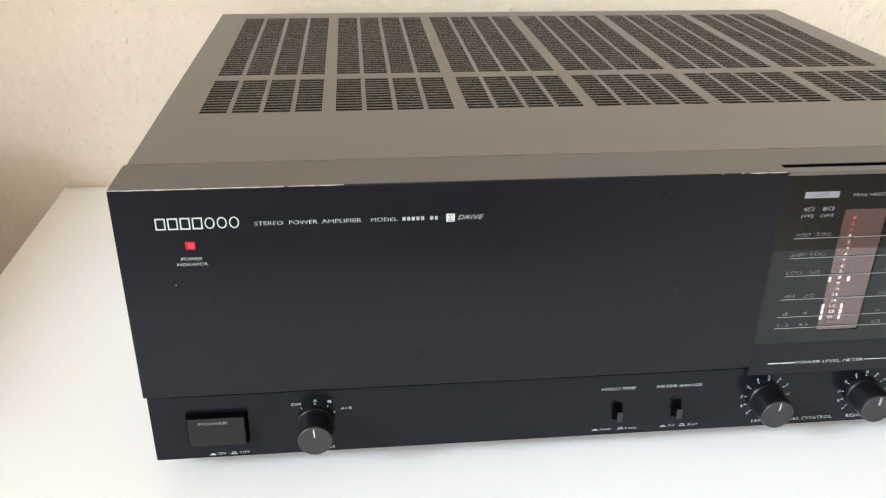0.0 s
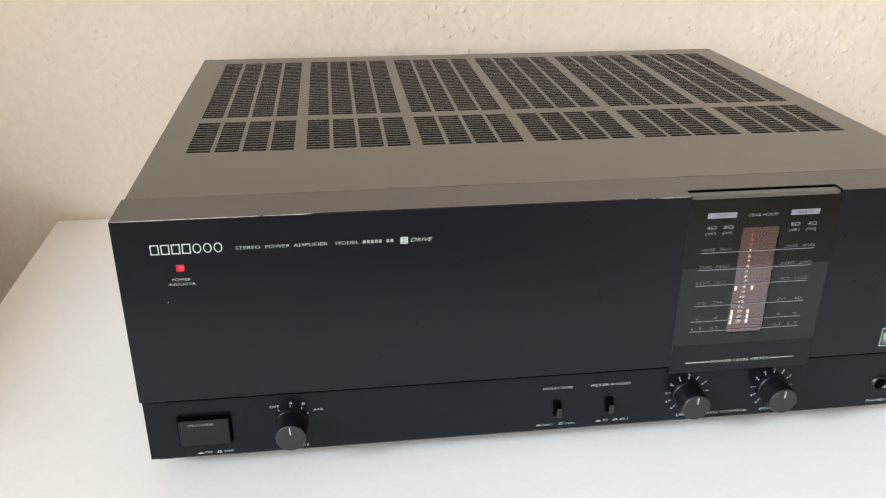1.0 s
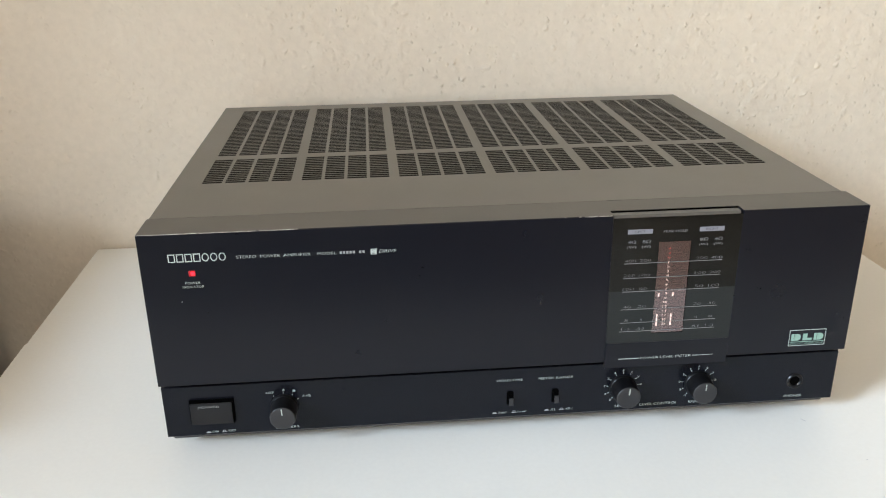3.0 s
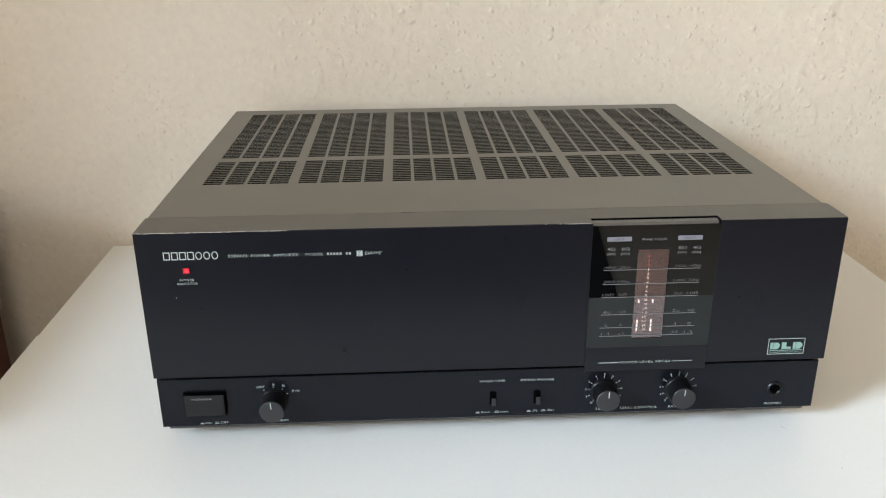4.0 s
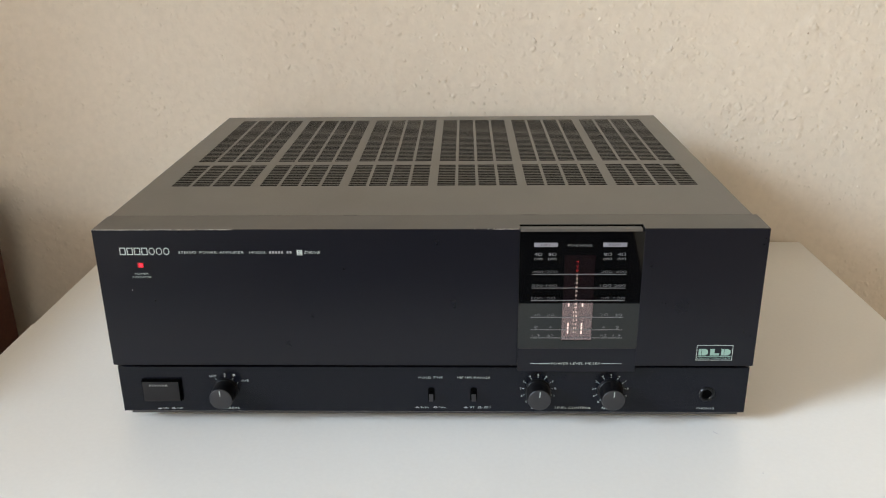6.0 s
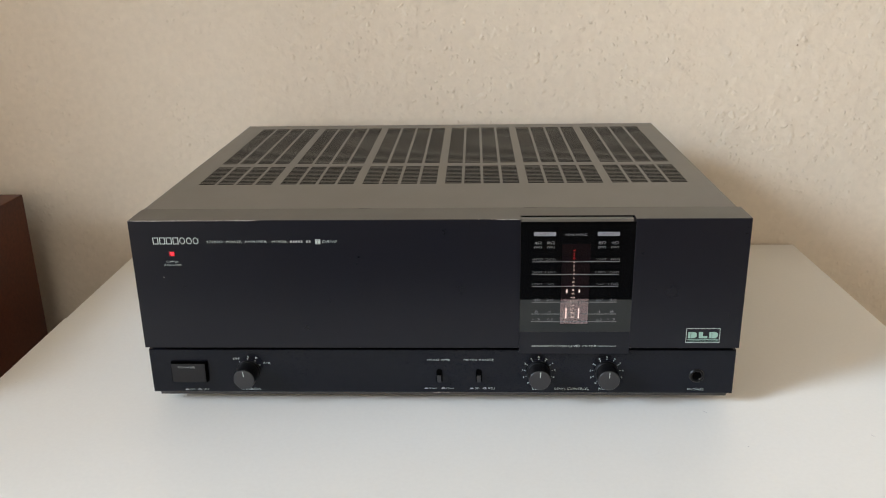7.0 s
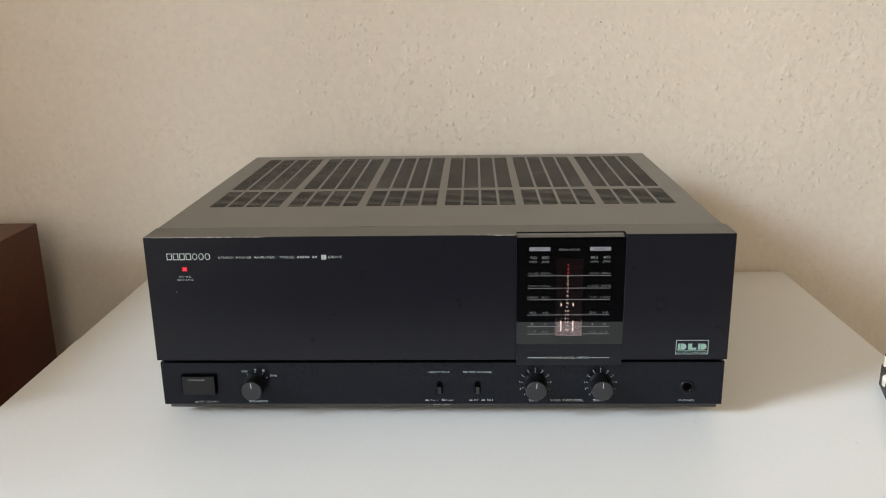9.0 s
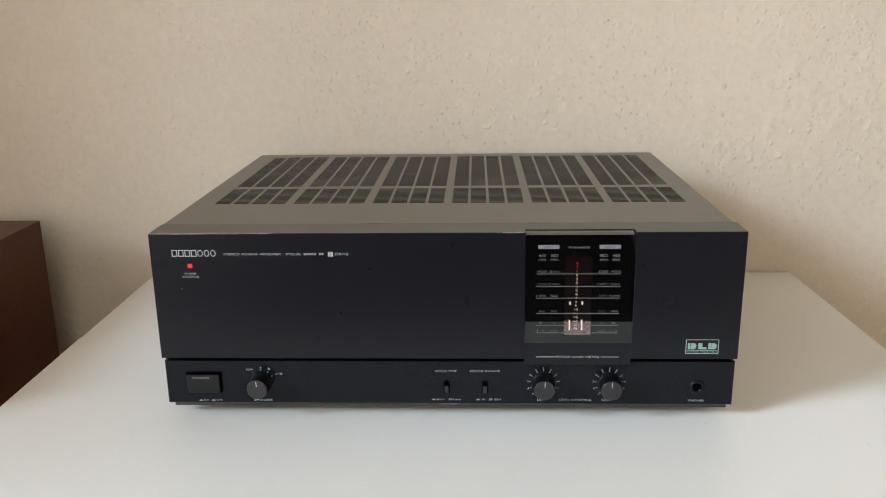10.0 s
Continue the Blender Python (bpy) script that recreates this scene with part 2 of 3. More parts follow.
def lathe(profile, cx, cz, n=48, bm=None):
    """A turned solid about the axis through (cx, cz) along y; profile: rows of (radius, y)."""
    bm = bm or bmesh.new()
    rings = []
    for r, y in profile:
        if r <= 1e-6:
            rings.append([bm.verts.new((cx, y, cz))] * n)
        else:
            rings.append([bm.verts.new((cx + r * math.cos(2 * math.pi * k / n), y, cz + r * math.sin(2 * math.pi * k / n))) for k in range(n)])
    for a, b in zip(rings, rings[1:]):
        for k in range(n):
            j = (k + 1) % n
            corners = list(dict.fromkeys((a[k], a[j], b[j], b[k])))
            if len(corners) > 2:
                bm.faces.new(corners)
    return bm


def holed_plate(xs, ys, solid, z0, z1):
    """A plate over a lattice of breaks, with cells left out where solid(i, j) is false; vertices shared, walls in the openings."""
    nx, ny = len(xs), len(ys)
    verts = [(x, y, z) for z in (z0, z1) for y in ys for x in xs]
    idx = lambda i, j, k: k * nx * ny + j * nx + i
    faces = []
    full = lambda i, j: 0 <= i < nx - 1 and 0 <= j < ny - 1 and solid(i, j)
    for j in range(ny - 1):
        for i in range(nx - 1):
            if not full(i, j):
                continue
            faces.append((idx(i, j, 1), idx(i + 1, j, 1), idx(i + 1, j + 1, 1), idx(i, j + 1, 1)))
            faces.append((idx(i, j, 0), idx(i, j + 1, 0), idx(i + 1, j + 1, 0), idx(i + 1, j, 0)))
            if not full(i - 1, j):
                faces.append((idx(i, j, 0), idx(i, j, 1), idx(i, j + 1, 1), idx(i, j + 1, 0)))
            if not full(i + 1, j):
                faces.append((idx(i + 1, j, 0), idx(i + 1, j + 1, 0), idx(i + 1, j + 1, 1), idx(i + 1, j, 1)))
            if not full(i, j - 1):
                faces.append((idx(i, j, 0), idx(i + 1, j, 0), idx(i + 1, j, 1), idx(i, j, 1)))
            if not full(i, j + 1):
                faces.append((idx(i, j + 1, 0), idx(i, j + 1, 1), idx(i + 1, j + 1, 1), idx(i + 1, j + 1, 0)))
    used = sorted({v for f in faces for v in f})
    at = {v: n for n, v in enumerate(used)}
    return [verts[v] for v in used], [tuple(at[v] for v in f) for f in faces]


def plate_object(name, data, mat, parent):
    me = bpy.data.meshes.new(name)
    me.from_pydata(data[0], [], data[1])
    me.materials.append(mat)
    ob = new(name, me)
    ob.parent = parent
    return ob


# ---- the room ----
def wall_relief(x, z):
    """Height of the rough plaster: faint trowel waves, and scattered lumps that gather in patches."""
    p = Vector((x, 0.0, z))
    broad = noise.noise(p * 9)
    patch = 0.45 + 0.55 * max(0.0, min(1.0, 0.5 + 1.3 * noise.noise(p * 13 + Vector((5, 0, 2)))))
    lumps = max(0.0, noise.noise(p * 75 + Vector((7, 3, 1))) - 0.10)
    fine = max(0.0, noise.noise(p * 150 + Vector((2, 9, 4))) - 0.12)
    return 0.0004 * broad + patch * (0.0004 * lumps + 0.0004 * fine)


def north_wall():
    step, x0, x1, z0, z1 = 0.0027, -0.78, 0.84, -0.30, 0.62
    nx, nz = int((x1 - x0) / step), int((z1 - z0) / step)
    verts, faces = [], []
    for j in range(nz + 1):
        for i in range(nx + 1):
            x, z = x0 + i * step, z0 + j * step
            edge = min(1.0, min(i, nx - i, j, nz - j) / 6)
            verts.append((x, WALL_Y - 0.0005 - edge * max(0.0, wall_relief(x, z) + 0.0008), z))
    for j in range(nz):
        for i in range(nx):
            a = j * (nx + 1) + i
            faces.append((a, a + 1, a + nx + 2, a + nx + 1))
    me = bpy.data.meshes.new("wall_north")
    me.from_pydata(verts, [], faces)
    for p in me.polygons:
        p.use_smooth = True
    me.materials.append(M_WALL)
    ob = tagged(new("wall_north", me), "rough cream plaster wall behind the amplifier", "wall", kind="structure")
    backing = box(WEST_X - 0.2, EAST_X + 0.2, WALL_Y, WALL_Y + 0.2, FLOOR_Z, CEIL_Z)
    part("wall_body", backing, M_WALL, ob)


north_wall()
for x, z in ((0.172, 0.2945), (0.379, 0.2280)):
    bm = bmesh.new()
    bmesh.ops.create_cone(bm, cap_ends=True, segments=12, radius1=0.0013, radius2=0.0009, depth=0.0018, matrix=Matrix.Translation((x, WALL_Y - 0.0014, z)) @ Matrix.Rotation(radians(90), 4, "X"))
    tagged(link_mesh("wall_mark", bm, M_SPOT), "small brown spot on the cream plaster", "mark", "spots on the wall", "structure")
tagged(link_mesh("wall_east", box(EAST_X, EAST_X + 0.2, SOUTH_Y, WALL_Y, FLOOR_Z, CEIL_Z), M_ROOM), "plain cream painted wall", "wall", kind="structure")
south = box(WEST_X - 0.2, FILL_GAP[0], SOUTH_Y - 0.2, SOUTH_Y, FLOOR_Z, CEIL_Z)
box(FILL_GAP[1], EAST_X + 0.2, SOUTH_Y - 0.2, SOUTH_Y, FLOOR_Z, CEIL_Z, bm=south)
box(FILL_GAP[0], FILL_GAP[1], SOUTH_Y - 0.2, SOUTH_Y, FLOOR_Z, FILL_GAP[2], bm=south)
box(FILL_GAP[0], FILL_GAP[1], SOUTH_Y - 0.2, SOUTH_Y, FILL_GAP[3], CEIL_Z, bm=south)
tagged(link_mesh("wall_south", south, M_ROOM), "unseen cream wall with an opening added for the fill lamp", "wall", kind="structure")
west = box(WEST_X - 0.2, WEST_X, SOUTH_Y, WIN[0], FLOOR_Z, CEIL_Z)
box(WEST_X - 0.2, WEST_X, UPPER_GAP[1], WALL_Y, FLOOR_Z, CEIL_Z, bm=west)
box(WEST_X - 0.2, WEST_X, UPPER_GAP[0], UPPER_GAP[1], FLOOR_Z, UPPER_GAP[2], bm=west)
box(WEST_X - 0.2, WEST_X, UPPER_GAP[0], UPPER_GAP[1], UPPER_GAP[3], CEIL_Z, bm=west)
box(WEST_X - 0.2, WEST_X, WIN[0], WIN[1], FLOOR_Z, WIN[2], bm=west)
box(WEST_X - 0.2, WEST_X, WIN[0], WIN[1], WIN[3], CEIL_Z, bm=west)
tagged(link_mesh("wall_west", west, M_ROOM), "unseen cream wall, its openings shaped to steer the daylight", "wall", kind="structure")
tagged(link_mesh("floor", box(WEST_X - 0.2, EAST_X + 0.2, SOUTH_Y - 0.2, WALL_Y + 0.2, FLOOR_Z - 0.1, FLOOR_Z), M_FLOOR), "light brown wooden floor", "floor", kind="structure")
tagged(link_mesh("ceiling", box(WEST_X - 0.2, EAST_X + 0.2, SOUTH_Y - 0.2, WALL_Y + 0.2, CEIL_Z, CEIL_Z + 0.1), M_CEIL), "white painted ceiling", "ceiling", kind="structure")


# ---- dark sheet added on the floor behind the camera ----
# unseen sheet, added for the dark area that the meter glass mirrors
def floor_rug():
    bm = box(-0.88, 0.88, -1.2, 1.2, 0.0, 0.009, 0.003)
    bmesh.ops.transform(bm, matrix=Matrix.Translation((-0.21, -2.70, FLOOR_Z)) @ Matrix.Rotation(radians(7), 4, "Z"), verts=bm.verts)
    tagged(link_mesh("floor_rug", bm, M_DARK_SHEET), "unseen dark charcoal sheet added on the wooden floor", "rug")


floor_rug()


# ---- the white sideboard ----
def sideboard():
    thing = tagged(new("sideboard"), "white lacquered sideboard against the plaster wall", "sideboard")
    bm = bmesh.new()
    outline = [(-0.3667, -0.22), (0.4103, -0.22), (0.4001, 0.3870), (-0.3725, 0.3870), (-0.3705, 0.176), (-0.3716, 0.174)]
    top = [bm.verts.new((x, y, 0.0)) for x, y in outline]
    low = [bm.verts.new((x, y, -0.022)) for x, y in outline]
    bm.faces.new(top), bm.faces.new(low[::-1])
    for i in range(len(top)):
        j = (i + 1) % len(top)
        bm.faces.new((top[j], top[i], low[i], low[j]))
    bmesh.ops.recalc_face_normals(bm, faces=bm.faces)
    bmesh.ops.bevel(bm, geom=[e for e in bm.edges if all(v.co.z > -0.001 for v in e.verts)], offset=0.0009, segments=2, affect="EDGES")
    part("tabletop", bm, M_TABLE, thing)
    part("body", box(-0.35, 0.385, -0.195, 0.375, FLOOR_Z, -0.0222, 0.002), M_TABLE, thing)


sideboard()


# ---- the loudspeaker beside it ----
def loudspeaker():
    thing = tagged(new("loudspeaker"), "reddish brown wood veneer loudspeaker cabinet beside the sideboard", "loudspeaker")
    part("cabinet", box(-0.74, -0.4775, -0.04, 0.33, FLOOR_Z, 0.082, 0.0012), M_VENEER, thing)
    part("front_baffle", box(-0.728, -0.4895, -0.047, -0.0405, FLOOR_Z + 0.012, 0.070, 0.001), M_PLATE, thing)


loudspeaker()


# ---- the amplifier ----
amp = tagged(new("stereo_amplifier"), "charcoal stereo power amplifier with worn front edge, standing on the sideboard", "amplifier")
TOP = 0.153


def lettering(string, x, z, y, height, width, mat, parent, align="CENTER", name="lettering", thin=-0.009, slant=0.0):
    """Flat raised lettering facing -y; height of the capitals and total width in metres."""
    cu = bpy.data.curves.new("lettering", "FONT")
    cu.body, cu.extrude = string, 0.0
    cu.resolution_u, cu.offset = 3, thin
    ob = bpy.data.objects.new("lettering", cu)
    scene.collection.objects.link(ob)
    me = bpy.data.meshes.new_from_object(ob)
    bpy.data.objects.remove(ob)
    xy = np.empty(len(me.vertices) * 3)
    me.vertices.foreach_get("co", xy)
    xy = xy.reshape(-1, 3)
    lo, hi = xy.min(0), xy.max(0)
    sx, sz = width / (hi[0] - lo[0]), height / (hi[1] - lo[1])
    x0 = x - (width / 2 if align == "CENTER" else 0.0)
    xy[:, 0] += slant * (xy[:, 1] - lo[1])
    out = np.stack([x0 + (xy[:, 0] - lo[0]) * sx, np.full(len(xy), y - 0.00012), z - height / 2 + (xy[:, 1] - lo[1]) * sz], 1)
    me.vertices.foreach_set("co", out.ravel())
    me.materials.clear()
    me.materials.append(mat)
    part_ob = new(name, me)
    part_ob.parent = parent
    return part_ob


def bars(rows, y, mat, parent, name="print"):
    """Flat printed bars, each a part: rows of (x from, x to, z from, z to)."""
    for x0, x1, z0, z1 in rows:
        part(name, box(x0, x1, y - 0.00012, y + 0.00005, z0, z1), mat, parent)


# top cover with its slots
COLS = [(-0.1992 + 0.06746 * g + 0.01568 * c, -0.1992 + 0.06746 * g + 0.01568 * c + 0.0134) for g in range(6) for c in range(4)]
PITCH = 0.00468
ROWS_Y = [(0.0983 + PITCH * k, 0.0983 + PITCH * k + 0.00365) for k in range(13)] + [(0.1695 + PITCH * k, 0.1695 + PITCH * k + 0.00365) for k in range(34)]
xs = sorted({-0.2184, 0.2168, *[v for c in COLS for v in c]})
ys = sorted({0.0287, 0.3455, *[v for r in ROWS_Y for v in r]})
open_x, open_y = {round(a, 6) for a, b in COLS}, {round(a, 6) for a, b in ROWS_Y}
cover = plate_object("top_cover", holed_plate(xs, ys, lambda i, j: not (round(xs[i], 6) in open_x and round(ys[j], 6) in open_y), TOP - 0.0003, TOP), M_CASE, amp)
for side in (-1, 1):
    part("side_panel", box(0.2167 if side > 0 else -0.2183, side * 0.2153, 0.0287, 0.3455, 0.013, TOP - 0.0013), M_CASE, amp)
part("rear_panel", box(-0.2152, 0.2152, 0.3440, 0.3455, 0.013, TOP - 0.0013), M_CASE, amp)
part("bottom_plate", box(-0.2152, 0.2152, 0.0127, 0.3439, 0.0105, 0.0124), M_DARK, amp)
# solid near-black block puts the inside's shade right below the slots
part("slot_dark_block", box(-0.2151, 0.2151, 0.0300, 0.3438, 0.0130, 0.1480), M_INNER, amp, "dark block close under the slots, standing in for the unlit inside")
for x in (-0.17, 0.17):
    for y in (0.062, 0.30):
        bm = bmesh.new()
        bmesh.ops.create_cone(bm, cap_ends=True, segments=32, radius1=0.020, radius2=0.022, depth=0.0105, matrix=Matrix.Translation((x, y, 0.00525)))
        part("foot", bm, M_RUBBER, amp, "round black rubber foot")

# upper fascia: one folded panel with the meter's opening
GX0, GX1, GZ0 = 0.0597, 0.1400, 0.0535
def fascia_front():
    """The upper fascia: one thick panel, notched in front for the meter; its outer front edges are eased."""
    xs, ys = [-0.22, GX0, GX1, 0.22], [0.0, 0.0150, 0.0283]
    verts, faces = holed_plate(xs, ys, lambda i, j: (i, j) != (1, 0), GZ0, TOP)
    bm = bmesh.new()
    made = [bm.verts.new(v) for v in verts]
    for f in faces:
        bm.faces.new([made[i] for i in f])
    bmesh.ops.dissolve_limit(bm, angle_limit=0.01, verts=bm.verts, edges=bm.edges)
    edges = [e for e in bm.edges if e.calc_face_angle(0) > 1 and (all(v.co.y < 1e-6 for v in e.verts) or all(abs(v.co.x) > 0.2199 for v in e.verts))]
    bmesh.ops.bevel(bm, geom=edges, offset=0.0005, segments=2, profile=0.5, affect="EDGES")
    return bm


fascia = part("fascia", fascia_front(), M_FASCIA, amp)
# top faces are lighter than the front and darker than the cover
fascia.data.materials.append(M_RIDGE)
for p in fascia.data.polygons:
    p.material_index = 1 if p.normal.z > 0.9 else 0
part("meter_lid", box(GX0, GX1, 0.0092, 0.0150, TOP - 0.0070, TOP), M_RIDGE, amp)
# black floor and back wall paint the groove's shade
part("meter_groove", box(GX0, GX1, 0.0058, 0.0092, TOP - 0.0070, TOP - 0.0050), M_SHADE_AND_SIDES, amp)
part("groove_shade", box(GX0, GX1, 0.0088, 0.0091, TOP - 0.0050, TOP - 0.0003), M_SHADE_AND_SIDES, amp)
part("groove_rib", box(GX0 + 0.0002, GX1 - 0.0014, 0.0073, 0.0077, TOP - 0.0050, TOP - 0.0012, 0.0001), M_LIP, amp)
part("corner_groove", box(GX1 - 0.0016, GX1, 0.0006, 0.0058, TOP - 0.0070, TOP - 0.0050), M_SHADE_AND_SIDES, amp)
part("meter_top_strip", box(GX0 + 0.0002, GX1 - 0.0016, 0.0006, 0.0058, TOP - 0.0065, TOP - 0.0002, 0.0003), M_STRIP, amp, "grey top edge of the meter window")

# control panel below, set back
PY = 0.007
outline = [(PY, 0.0130), (PY, 0.0482), (PY + 0.0006, 0.0488), (0.026, 0.0488), (0.026, 0.0125), (PY + 0.0005, 0.0125)]
panel = part("control_panel", extrude_x(outline, -0.2205, 0.2205), M_PANEL, amp)
# black block paints shade into the gap under the fascia
part("shadow_gap", box(-0.2190, 0.2190, 0.0105, 0.0275, 0.0489, 0.0534), M_SHADE_AND_SIDES, amp)

part("bottom_lip", box(-0.2190, 0.2190, 0.0150, 0.0164, 0.0062, 0.0124, 0.0004), M_LIP, amp, "worn grey lower edge")

# meter
meter = part("meter_plate", box(GX0 + 0.0002, GX1 - 0.0002, 0.0009, 0.0040, 0.0490, 0.0665), M_PLATE, amp, "matt black plate under the meter glass")
bm = bmesh.new()
WX0, WX1, WZ0, WZ1 = 0.0890, 0.1092, 0.0726, 0.1346
for a in ((GX0 + 0.00002, WX0, 0.0666, TOP - 0.0021), (WX1, GX1 - 0.00002, 0.0666, TOP - 0.0021), (WX0, WX1, 0.0666, WZ0), (WX0, WX1, WZ1, TOP - 0.0021)):
    box(a[0], a[1], 0.0003, 0.0006, a[2], a[3], bm=bm)
mask = part("meter_window", bm, M_MASK, amp, "glossy black meter window")
part("meter_foot", box(GX0 + 0.00002, GX1 - 0.00002, 0.0003, 0.0009, 0.0490, 0.0665), M_FASCIA, amp)
tube = part("display_tube", box(WX0 - 0.006, WX1 + 0.006, 0.0073, 0.0079, WZ0 - 0.006, WZ1), M_TUBE, amp, "pinkish fluorescent display tube")
filt = part("display_filter", box(WX0 - 0.0005, WX1 + 0.0005, 0.0007, 0.0009, WZ0 - 0.0005, WZ1 + 0.0005), M_FILTER, tube, "pink tinted display filter")
filt.visible_shadow = False


def meter_print():
    y = 0.0003
    for z in (0.1212, 0.1114, 0.1023, 0.0901, 0.0808, 0.0747):
        bars([(0.0680, 0.1297, z - 0.00014, z + 0.00014)], y, M_METER_INK, mask, "scale_line")
    for z, outer, inner in ((0.1212, "400", "200"), (0.1114, "200", "100"), (0.1023, "100", "50"), (0.0901, "40", "20"), (0.0808, "8", "4"), (0.0747, "1.3", ".63")):
        for side in (-1, 1):
            for text, off in ((outer, 0.0272), (inner, 0.0178)):
                w = {3: 0.0070, 2: 0.0050, 1: 0.0021}[len(text)]
                if "." in text:
                    w = 0.0050
                lettering(text, 0.09895 + side * off, z + 0.0018, y, 0.0017, w, M_METER_INK, mask, thin=-0.026)
    for side in (-1, 1):
        for text, off in (("4Ω", 0.0271), ("8Ω", 0.0180)):
            lettering(text, 0.09895 + side * off, 0.1354, y, 0.0020, 0.0050, M_METER_INK, mask)
            lettering("(W)", 0.09895 + side * off, 0.1319, y, 0.0020, 0.0054, M_METER_INK, mask)
        plate = part("peak_lamp", box(0.09895 + side * 0.0223 - 0.0077, 0.09895 + side * 0.0223 + 0.0077, y - 0.0002, y + 0.00005, 0.1405, 0.1434), M_LAMP, mask, "pale lit peak lamp plate")
        lettering("LEFT" if side < 0 else "RIGHT", 0.09895 + side * 0.0223, 0.14195, y - 0.0002, 0.0014, 0.0062 if side < 0 else 0.0076, M_LABEL, plate)
    lettering("PEAK HOLD", 0.0987, 0.1415, y, 0.0015, 0.0152, M_METER_INK, mask)
    lettering("POWER LEVEL METER", 0.0996, 0.0552, 0.0003, 0.0016, 0.0336, M_INK, meter)
    bars([(0.0686, 0.0820, 0.0549, 0.0554), (0.1172, 0.1308, 0.0550, 0.0553)], 0.0003, M_INK, meter)


meter_print()

# display figures and level segments, deep behind the filter
DY, DX = 0.0072, 0.0986
figures = ["4", "2", "0", "1", "2", "3", "4", "5", "6", "7", "8", "9", "10", "12", "14", "17", "20", "25"]
for k, text in enumerate(figures):
    z = 0.1274 - k * (0.1274 - 0.0755) / (len(figures) - 1)
    lettering(text, DX, z, DY, 0.0013, 0.0006 if text == "1" else 0.0015 if len(text) == 1 else 0.0027, M_GLOW_DIM if k < 3 else M_GLOW, tube, name="display_figure")
for side in (-1, 1):
    for k, on in enumerate((1, 1, 1, 0, 0, 0, 0, 1)):
        if on:
            z = 0.0755 + k * 0.00292
            part("level_segment", box(DX + side * 0.0046 - 0.00048, DX + side * 0.0046 + 0.00048, DY - 0.0002, DY, z - 0.0012, z + 0.0012), M_GLOW, tube, "lit white level segment")

# prints on the fascia
FY = 0.0
# the maker's mark as plain strokes and rings
def maker_mark():
    x0, x1, z0, z1 = -0.2037, -0.1698, 0.1354, 0.1405
    w = (x1 - x0) / 7
    bm = bmesh.new()
    s = 0.00055
    for k in range(7):
        a, b = x0 + k * w + 0.0004, x0 + (k + 1) * w - 0.0004
        if k < 4:
            for q in ((a, a + s, z0, z1), (b - s, b, z0, z1), (a + s, b - s, z0, z0 + s), (a + s, b - s, z1 - s, z1)):
                box(q[0], q[1], FY - 0.00012, FY + 0.00005, q[2], q[3], bm=bm)
        else:
            n, cx, cz, rx, rz = 28, (a + b) / 2, (z0 + z1) / 2, (b - a) / 2, (z1 - z0) / 2
            ring = [[bm.verts.new((cx + (rx - d) * math.cos(6.2832 * i / n), FY - 0.00012, cz + (rz - d) * math.sin(6.2832 * i / n))) for i in range(n)] for d in (0, s)]
            for i in range(n):
                j = (i + 1) % n
                bm.faces.new((ring[0][i], ring[0][j], ring[1][j], ring[1][i]))
    part("maker_mark", bm, M_INK, fascia, "pale grey maker's mark")


maker_mark()
for text, x, w in (("STEREO", -0.1585, 0.0114), ("POWER", -0.1446, 0.0114), ("AMPLIFIER", -0.1291, 0.0160)):
    lettering(text, x, 0.1371, FY, 0.0017, w, M_INK, fascia)
lettering("MODEL", -0.1117, 0.1371, FY, 0.0017, 0.0110, M_INK, fascia)
bars([(-0.1042 + 0.0019 * k, -0.1042 + 0.0019 * k + 0.0013, 0.1363, 0.1379) for k in (0, 1, 2, 3, 4, 6, 7)], FY, M_FADED, fascia, "model_mark")
sign = part("drive_sign", box(-0.0861, -0.0825, FY - 0.00012, FY + 0.00005, 0.1351, 0.1387), M_INK, fascia)
lettering("Σ", -0.0843, 0.1369, FY - 0.00012, 0.0025, 0.0021, M_LABEL, sign)
lettering("DRIVE", -0.0762, 0.1370, FY, 0.0019, 0.0100, M_INK, fascia, slant=0.3)
lettering("POWER", -0.1907, 0.1221, FY, 0.0014, 0.0086, M_INK, fascia)
lettering("INDICATOR", -0.1907, 0.1196, FY, 0.0014, 0.0124, M_INK, fascia)
# the dim glowing rim stands in for the red halo beside the core
led = part("power_led", box(-0.1926, -0.1886, -0.0004, 0.0005, 0.1263, 0.1299, 0.0003), M_LED_RIM, amp, "glowing red power indicator")
part("led_core", box(-0.1912, -0.1890, -0.0007, -0.0004, 0.1271, 0.1293, 0.0001), M_LED, led)


